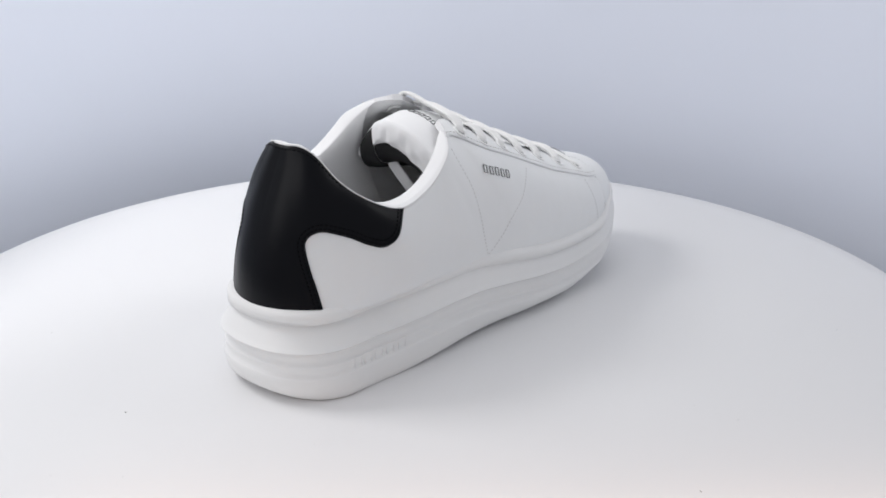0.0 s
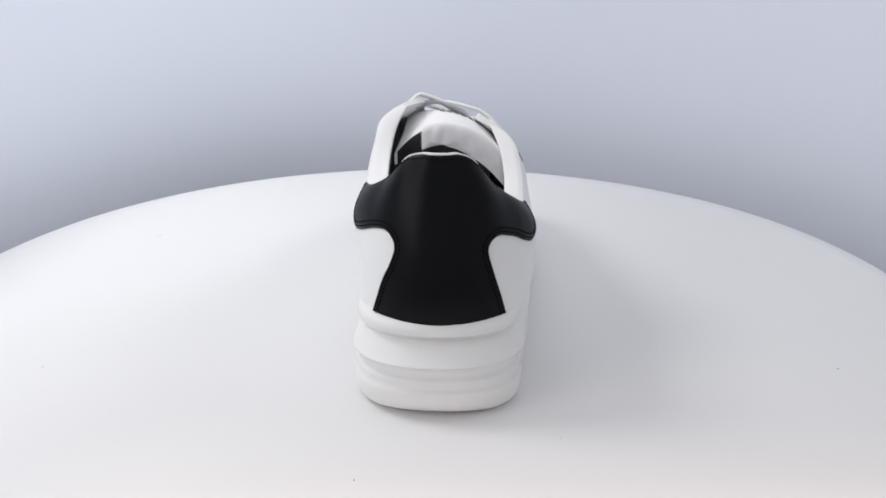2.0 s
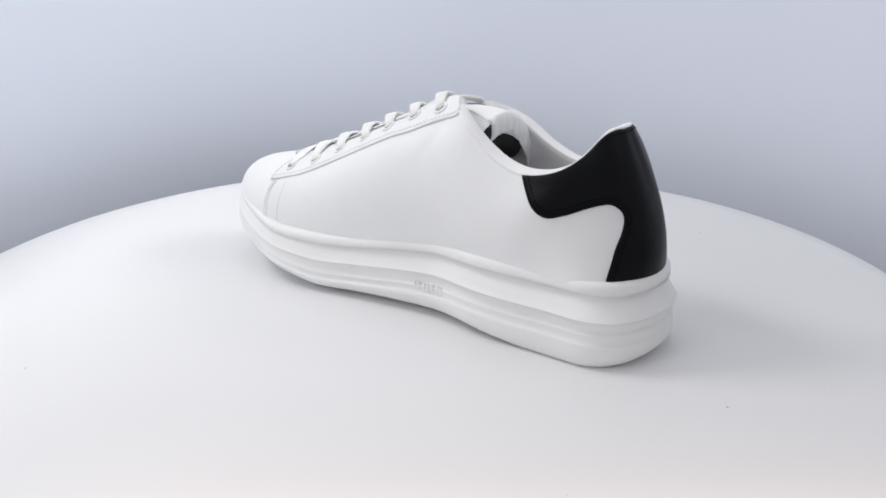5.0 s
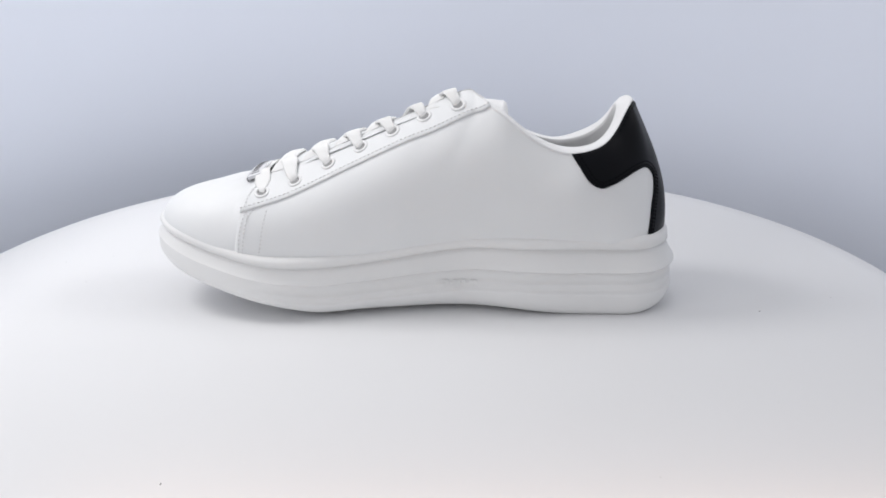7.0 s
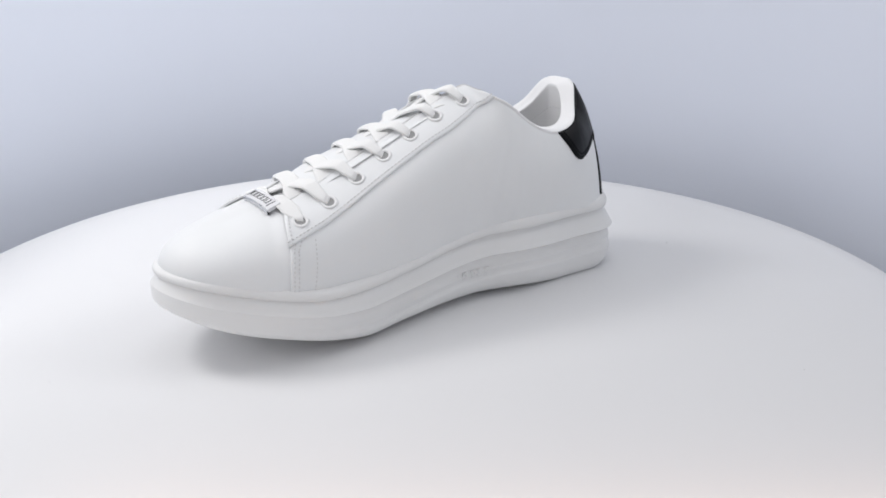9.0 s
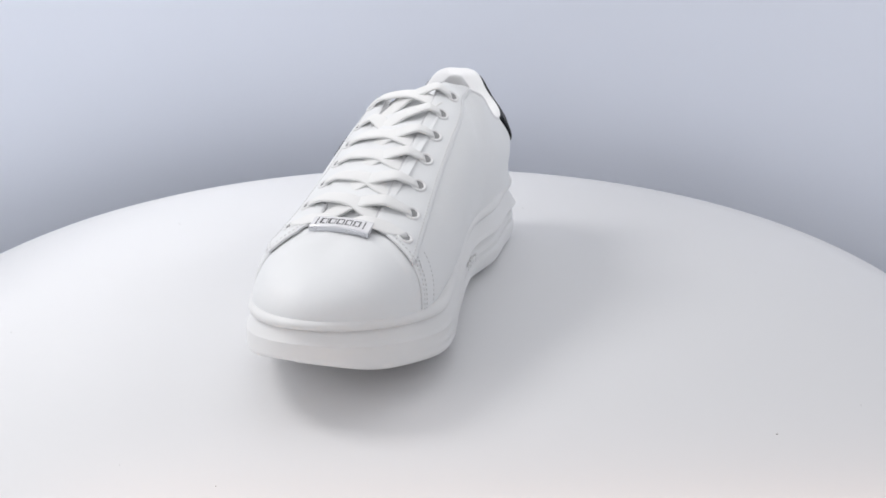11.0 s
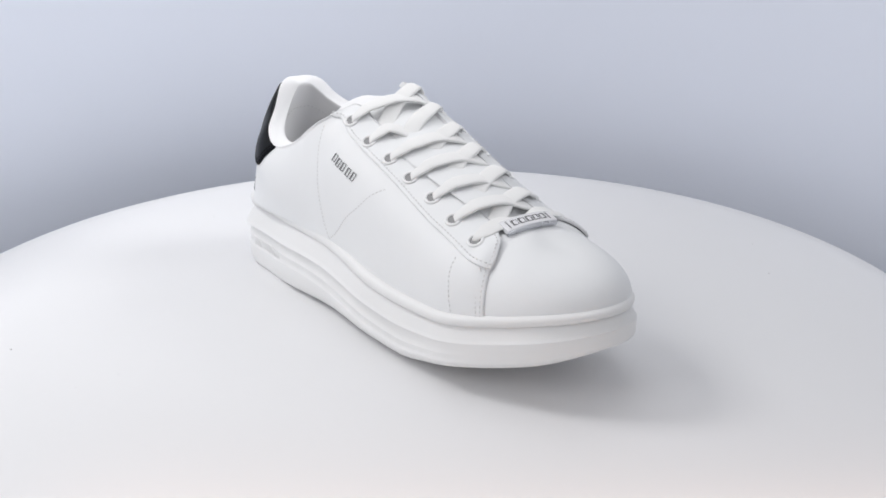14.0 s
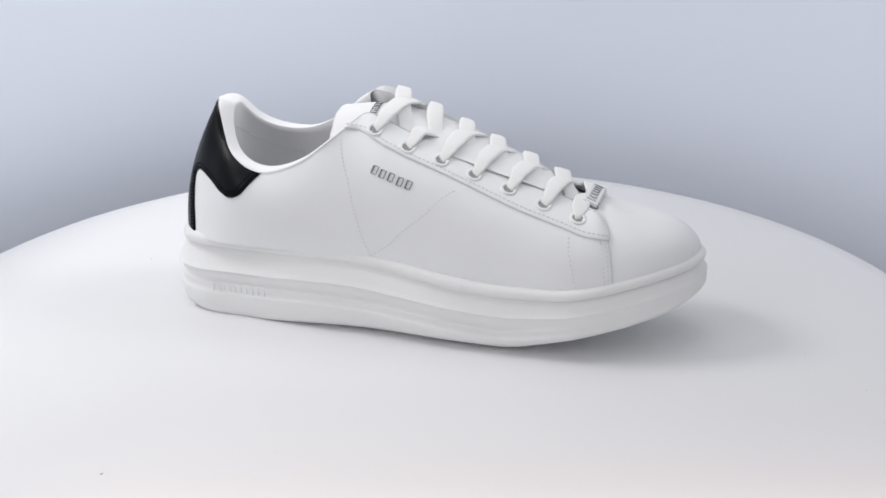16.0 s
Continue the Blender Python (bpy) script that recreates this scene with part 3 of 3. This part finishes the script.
def heel_patch():
    left = [(-131.3, 17.5, 46), (-132.3, 15.2, 56), (-133.4, 12.2, 66), (-134.5, 8.4, 74), (-134.2, 6.4, 80.5), (-132.5, 6.8, 84.8), (-129.5, 9.5, 87.8), (-125.5, 13.3, 88.4),
            (-118.3, 19.3, 86), (-109, 25, 82), (-100.5, 27.8, 80.7), (-94, 28, 83.5), (-88.5, 27, 91), (-84.5, 25.5, 97.5), (-83, 25, 100)]
    right = [(-130.2, -45.4, 46), (-131.2, -42.7, 57.5), (-132.2, -39.3, 69), (-132.2, -36.6, 78.5), (-131, -36.6, 82.3), (-127.8, -39, 85), (-123, -43.3, 85),
             (-115.5, -49.4, 82), (-107, -54.8, 77.2), (-99.8, -57, 75.3), (-93.5, -57.2, 77.6), (-88, -56.4, 83.2), (-83.5, -55, 88), (-81.5, -54, 90.5)]
    l, r = on_skin(left), on_skin(right)
    for q in (l, r):
        q[0, 1] = 0.02
        q[-1, 1] = .984
    l, r = smooth_line(l, 10), smooth_line(r, 10)
    over = [(a, .984) for a in np.linspace(l[-1, 0], r[-1, 0], 120)[1:-1]]
    poly = np.vstack([l, over, r[::-1], [(a, .02) for a in np.linspace(r[0, 0], l[0, 0], 20)[1:-1]]])
    ob = part("heel_patch", patch(poly, .6, 2.0, .9, .45), [BLACK, BLACK], shoe, "smooth black leather heel patch with side lobes")
    lines = [inset_line(l[3:-9], -d, 2.05) for d in (1.6, 3.6)] + [inset_line(r[3:-9], d, 2.05) for d in (1.6, 3.6)]
    tagged(part("stitching", stitches(lines, 2.2, 1.6, .34), BLACK_THREAD, ob, "double rows of black stitching"), kind="stuff")
    tab = np.array(over)[22:-22]
    lines = [inset_line(tab, -2.0, 2.0)]
    tagged(part("stitching", stitches(lines, 2.4, 1.6, .34), BLACK_THREAD, ob), kind="stuff")


heel_patch()


SOFT_IN = [.3, .6, .8] + [1.0] * 16


def collar():
    """The padded collar: over the top edge and down inside as the lining."""
    a = np.linspace(-.476, .476, 240)
    one = np.ones_like(a)
    thick = knots([0, .12, .25, .33, .42, .476], [8.8, 8.6, 8.6, 8.8, 7.0, 2.5])(np.abs(a))
    sink = np.interp(np.abs(a), [0, .08, .22], [2.0, 2.0, 0])
    T = upper(a, one, .9)
    n = upper(a, one * .97, 1.9) - upper(a, one * .97, .9)
    n[:, 2] *= .3
    span = np.exp(-(np.arange(-30, 31) / 11.0) ** 2 / 2)
    for c in range(3):
        n[:, c] = np.convolve(np.pad(n[:, c], 30, mode="edge"), span / span.sum(), "valid")
    n /= np.linalg.norm(n, axis=1, keepdims=True)
    up = upper(a, one, 0) - upper(a, one * .96, 0)
    up /= np.linalg.norm(up, axis=1, keepdims=True)
    rows = [upper(a, one * .97, .8), upper(a, one * .986, 1.6), upper(a, one * .995, 1.7)]
    for k in np.linspace(0, 1, 9):
        th = math.pi * k
        rows.append(T - n * (thick * (1 - math.cos(th)) / 2)[:, None] - np.array([0, 0, 1.0]) * (sink * (1 - math.cos(th)) / 2)[:, None] + up * (thick * np.interp(np.abs(a), [0, .14, .25, .40, .47], [.04, .08, .22, .20, .04]) * math.sin(th))[:, None])
    for v in (.94, .86, .74, .6, .42, .2, .02):
        k = (1 - v)
        rows.append(upper(a, one * v, 0) - n * (thick * (1 + 1.2 * k))[:, None])
    for i in range(8, len(rows)):
        for c in range(3):
            rows[i][:, c] = np.convolve(np.pad(rows[i][:, c], 30, mode="edge"), span / span.sum(), "valid") * SOFT_IN[i - 8] + rows[i][:, c] * (1 - SOFT_IN[i - 8])
    ob = part("collar", grid(np.stack(rows, 1) * .001), LINING, shoe, "padded white collar and lining")
    line = rows[14][40:-40] - n[40:-40] * .2
    tagged(part("stitching", stitches([line], 2.8, 1.8, .3), THREAD, ob, "row of stitching inside the collar"), kind="stuff")
    return ob


collar()


def insole():
    rows = []
    for k in np.linspace(1, .02, 12):
        S_ = np.linspace(-1, 1, 120, endpoint=False)
        p, n = outline(S_)
        c = np.stack([np.clip(p[:, 0], -120, 140), centre(np.clip(p[:, 0], -120, 140))], -1)
        q = c + (p - c) * k * .86
        z = feather_z(p[:, 0]) + 3 + 2.5 * k ** 3
        rows.append(np.concatenate([q, z[:, None]], 1))
    return part("insole", grid(np.array(rows) * .001, loop_v=True), INSOLE, shoe, "smooth grey padded insole")


insole()

throat_z = knots([-52, -46, -38, -26, 0, 42, 82, 98, 114], [120.5, 121, 122, 122.6, 116.8, 101.4, 84.6, 75, 70.5])


def tongue_at(x, k, drop=0.0):
    """A point of the tongue: k from -1 (right edge) to 1 (left edge)."""
    wide = np.interp(x, [-52, -42, -31, -20, 0, 60, 108], [36, 35, 29, 25, 23, 21, 13])
    if k > 0:
        wide = wide * np.interp(x, [-45, -30, -10], [.87, .9, 1])
    tip = max(0.0, (-36 - x) / 9)
    bend = np.interp(x, [-52, -40, -28, 0, 60, 108], [24, 22, 13, 4, 3, 2.5])
    bend = bend * (.84 if k < 0 else 1)
    lead = 6 * tip * k * k
    return np.array([x + lead, centre(x) + np.interp(x, [-40, -10], [-.9, .5]) + wide * k, throat_z(x) + 1.0 - bend * abs(k) ** 2.1 + k * np.interp(x, [-52, 0, 42, 82], [4.5, 5.5, 2.8, 0]) - drop])


END_FACE = [(0, 0), (-1.2, -.5), (-2.2, -1.5), (-2.8, -3.2), (-3.0, -6), (-2.8, -9), (-2.4, -11)]
PAD_TAIL = [(-2.0, -13), (-1.0, -16), (.8, -19.5), (4, -22.5), (12, -25.5), (36, -31), (68, -42)]


def tongue():
    K = np.linspace(-1, 1, 41)
    top = [[tongue_at(x, k) for k in K] for x in np.linspace(113, -45, 74)]
    ob = part("tongue", grid(np.array(top) * .001), LEATHER, shoe, "padded white tongue with black lining")

    def face(k, dx, dz, out=0.0):
        p = tongue_at(-45, k)
        slim = 1 - .35 * max(0, k - .55) / .45
        return p + np.array([dx - out, 0, dz * slim + out * (1 if dz > -2 else 0)])
    KW, KB, KE = np.linspace(-1, .51, 30), np.linspace(.50, .95, 16), np.linspace(.95, 1, 4)
    part("tongue_end", grid(np.array([[face(k, dx, dz) for k in KW] for dx, dz in END_FACE]) * .001), LEATHER, ob, "rounded white tongue end")
    part("tongue_binding", grid(np.array([[face(k, dx, dz) for k in KB] for dx, dz in END_FACE[:3]]) * .001), LEATHER, ob, "white bound edge of the tongue")
    part("tongue_lining", grid(np.array([[face(k, dx, dz) for k in KB] for dx, dz in END_FACE[2:] + PAD_TAIL]) * .001), BLACK_LINING, ob, "black fabric tongue lining")
    part("tongue_binding", grid(np.array([[face(k, dx, dz) for k in KE] for dx, dz in END_FACE]) * .001), LEATHER, ob, "white bound edge of the tongue")
    under = [[face(k, dx + .8, dz) for k in np.linspace(-.62, .51, 30)] for dx, dz in [(-1.8, -8)] + PAD_TAIL]
    part("tongue_lining", grid(np.array(under) * .001), BLACK_LINING, ob, "black fabric tongue lining")
    K2 = np.linspace(-1.0, .5, 50)
    fold = lambda k, z: .35 * math.sin(17 * k + .4 * z) + .25 * math.sin(31 * k + 1.0)
    band = [[tongue_at(x, k, -.5) for k in K2] for x in np.linspace(-24, -45, 14)]
    band += [[face(k, dx, dz, .7 + fold(k, dz) * min(1, -dz / 5)) for k in K2] for dx, dz in END_FACE]
    band += [[face(k, -2.3 + .9 * j, -11 - j * (.8 + 4 * max(0, .1 - k)), .9 + fold(k, 14 + 4 * j)) for k in K2] for j in (.5, 1.0, 1.5)]
    lab = part("tongue_label", grid(np.array(band) * .001), LINING, ob, "white satin label folded over the tongue end")
    for i in range(5):
        k = -.44 + i * .15
        c = tongue_at(-25, k, -.8)
        uy = unit(tongue_at(-28, k) - tongue_at(-22, k))
        ux = unit(tongue_at(-25, k + .05) - tongue_at(-25, k - .05))
        part("mark", mark(c, ux, uy, np.cross(ux, uy), 2.8, 4.0, .3, .45), INK, lab, "dark printed mark", smooth=False)


tongue()


# ---------------------------------------------------------------- laces
def lace_path(side, k):
    """From eyelet k of one side over the throat, ending under the other facing nearer the toe."""
    c, n, tx, ty, sv = FRAME[side, k]
    across = np.array([.25, -side, 0.0])
    d = unit(across - n * np.dot(across, n))
    run = np.linspace(.45, .73, 200) * side
    brink = upper(run, np.ones(200), 2.1)
    edge = brink[np.abs(brink[:, 0] - c[0] - 2.4).argmin()]
    over = 1.0 if side < 0 else 0.0
    far = .64 if side < 0 else .85
    s2 = FRAME[-side, k][4][0] * (1 - far) + FRAME[-side, k - 1][4][0] * far
    n2 = FRAME[-side, k - 1][1]
    end_edge = upper(s2, 1.0, 0)
    end = end_edge + np.array([1.5, side * -5.0, -2.0])
    e1 = edge + np.array([1.6 if over else 2.5, 0, 1.9 + .7 * over])
    mid = (edge + end_edge) / 2 + np.array([0, 0, 3.2 + 1.4 * over])
    pre = end_edge + np.array([0.0, side * 4.0, 1.6 + .5 * over])
    if k == 5 and side < 0:
        mid = edge + np.array([7.0, 8.0, -.5])
        pre = edge + np.array([12.0, 13.0, -5.0])
        end = edge + np.array([15.0, 16.0, -9.0])
    pts = [c - n * 2.0 + d * .4, c + n * .5 + d * 1.2, c + n * 1.2 + d * 4.0, (c + n * 1.7 + d * 6.4) * .6 + e1 * .4, e1, mid, pre, end]
    P = resample(smooth_line(pts, 8), 1.2)
    f = np.linspace(0, 1, len(P))
    up = unit(n * .3 + np.array([.18, 0, .98]) * .8)
    for _ in range(6):
        P[1:-1] = (P[:-2] + 2 * P[1:-1] + P[2:]) / 4
    N = np.array([unit(n * max(0, 1.3 - 5 * t) + up * 1.2 + n2 * .3 * t) for t in f])
    L = f * len(P) * 1.2
    return P, N, np.interp(L, [0, 2.5, 12, 19], [4.8, 5.2, 7.8, 10.0])


def lace_cross():
    for k in range(1, 7):
        for side in (1, -1):
            P, N, W = lace_path(side, k)
            part("lace", ribbon(P, N, W, 2.1, 14), LACE, shoe, "flat woven white cotton lace")
    # the straight run of the first pair
    a, b = FRAME[-1, 0], FRAME[1, 0]
    ea, eb = upper(a[4][0], 1.0, 2.1), upper(b[4][0], 1.0, 2.1)
    da, db = unit(ea - a[0]), unit(eb - b[0])
    pts = [a[0] - a[1] * 1.2, a[0] + a[1] * .5 + da * .8, a[0] + a[1] * .9 + da * 3.8, ea + np.array([3, 2, .9]), np.array([101.5, -13.7, 79.0]),
           eb + np.array([3, -2, .9]), b[0] + b[1] * .9 + db * 3.8, b[0] + b[1] * .5 + db * .8, b[0] - b[1] * 1.2]
    P = resample(smooth_line(pts, 8), 1.3)
    f = np.linspace(0, 1, len(P))
    N = np.array([unit(a[1] * max(0, 1 - 3 * t) + b[1] * max(0, 3 * t - 2) + np.array([.3, 0, 1])) for t in f])
    L = np.minimum(f, 1 - f) * len(P) * 1.3
    part("lace", ribbon(P, N, np.clip(3.8 + .75 * np.maximum(0, L - 2.6), 3.8, 9.6), 1.35, 14), LACE, shoe, "flat woven white cotton lace")
    # the strap that holds the tongue inside
    P = resample(smooth_line([(-26, 6, 108), (-32, 0, 98), (-31, -10, 86), (-27, -22, 72), (-22, -34, 58)], 8), 1.5)
    part("strap", ribbon(P, np.tile([-.75, .1, .6], (len(P), 1)), 6, 1.3, 12), LEATHER_EDGE, shoe, "pale strap tucked inside under the tongue")


lace_cross()


def lace_plate():
    c = np.array([102.6, -13.7, 81.0])
    ux, uz = unit([.06, 1, .01]), unit([.36, 0, 1])
    uy = np.cross(uz, ux)
    rows = []
    for t in np.linspace(-1, 1, 21):
        p = c + ux * t * 16.5 + uz * (-1.6 * t * t)
        rows.append([p + uy * dy + uz * dz for dy, dz in ((-4.2, -.9), (-4.4, 0), (-4.1, .75), (-3.6, .95), (3.6, .95), (4.1, .75), (4.4, 0), (4.2, -.9))])
    bm = grid(np.array(rows) * .001, loop_v=True)
    bm.verts.ensure_lookup_table()
    bm.faces.new([bm.verts[j] for j in range(8)])
    bm.faces.new([bm.verts[20 * 8 + j] for j in reversed(range(8))])
    ob = part("lace_plate", bm, [PLATE], shoe, "curved white enamel and steel lace plate", smooth=False)
    for t, w, h, st in ((-.56, 3.9, 4.0, .62), (-.28, 3.9, 4.0, .62), (0, 3.7, 4.0, .62), (.27, 3.6, 4.0, .62), (.54, 3.6, 4.0, .62), (.78, .5, 5.6, .25), (-.82, .5, 5.6, .25)):
        p = c + ux * t * 16.5 + uz * (-1.6 * t * t + 1.02)
        part("mark", mark(p, ux, uy, uz, w, h, .25, st), INK, ob, "dark engraved mark", smooth=False)
    lip = []
    for t in np.linspace(-1, 1, 21):
        p = c + ux * t * 16.6 + uz * (-1.6 * t * t) - uy * 4.5
        lip.append([p + uy * dy + uz * dz for dy, dz in ((.3, .5), (-.25, .45), (-.45, -.3), (-.5, -2.0), (.3, -2.2))])
    part("plate_rim", grid(np.array(lip) * .001, loop_v=True), STEEL, ob, "brushed steel front rim", smooth=False)


lace_plate()


# ---------------------------------------------------------------- printed and moulded marks
def side_marks():
    q = quarters[-1]
    a, b = np.array([-14.5, -57, 97.2]), np.array([5.0, -55, 89.5])
    sv = on_skin([(a + b) / 2])[0]
    mid_n = unit(upper(sv[0], sv[1], 3.0) - upper(sv[0], sv[1], 0.0))
    for i in range(5):
        sv = on_skin([a + (b - a) * i / 4])[0]
        c = upper(sv[0], sv[1], 1.3)
        n = mid_n
        ux = unit((b - a) - n * np.dot(b - a, n))
        part("mark", mark(c, ux, np.cross(n, ux), n, 3.3, 4.8, .2, .58), INK, q, "dark printed mark", smooth=False)


side_marks()


def sole_marks(xs, side, z, h, w, deep):
    P, n = SOLE_SIDE[0]
    mid = P[6:20].reshape(-1, 3)
    norm = np.tile(n, (14, 1))
    keep = norm[:, 1] * side > .3
    mid, norm = mid[keep], norm[keep]
    up = np.array([0, 0, 1.0])
    for x in xs:
        i = ((mid[:, [0, 2]] - np.array([x, z])) ** 2).sum(1).argmin()
        out = np.array([*norm[i], 0])
        ux = np.cross(up, out) * side * -1
        part("mark", mark(mid[i] - out * deep, ux, up, out, w, h, 1.6, 1.15, 1.2), RUBBER, sole_ob, "moulded white rubber mark", smooth=False)


sole_marks([-117 + 7.6 * i for i in range(5)], -1, 17.0, 8.0, 5.6, .3)
sole_marks([-28 + 5.3 * i for i in range(5)], 1, 20.0, 4.8, 4.0, .45)


# ---------------------------------------------------------------- dust on the turntable
def dust():
    r = random.Random(4)
    bm = bmesh.new()
    spots = [(-.147, -.1423), (.116, -.2124), (-.085, .218), (.20, .12), (-.22, .05), (.24, -.05), (.05, .27)]
    spots += [(r.uniform(-.25, .25), r.uniform(-.25, .25)) for _ in range(10)]
    for i, (x, y) in enumerate(spots):
        k = .00045 if i < 3 else .00022
        m = Matrix.Translation((x, y, k * .3)) @ Matrix.Rotation(r.uniform(0, 3), 4, "Z") @ Matrix.Diagonal((k * 1.6, k * .7, k * .45, 1))
        bmesh.ops.create_icosphere(bm, subdivisions=1, radius=1, matrix=m)
    tagged(part("dust", bm, DUST, table, "scattered tiny dark dust specks"), kind="stuff")


dust()


def motions():
    rows_shoe, rows_table = [], []
    for i in range(0, 65):
        t = i * 0.25
        a = 18.4667 * t - 0.00355 * t * (t - 16)
        rows_shoe.append((t, pose(0, 0, 0, 0, 0, 49.5 + a)))
        rows_table.append((t, pose(0, 0, 0, 0, 0, a)))
    walk(shoe, rows_shoe)
    walk(table, rows_table)


motions()
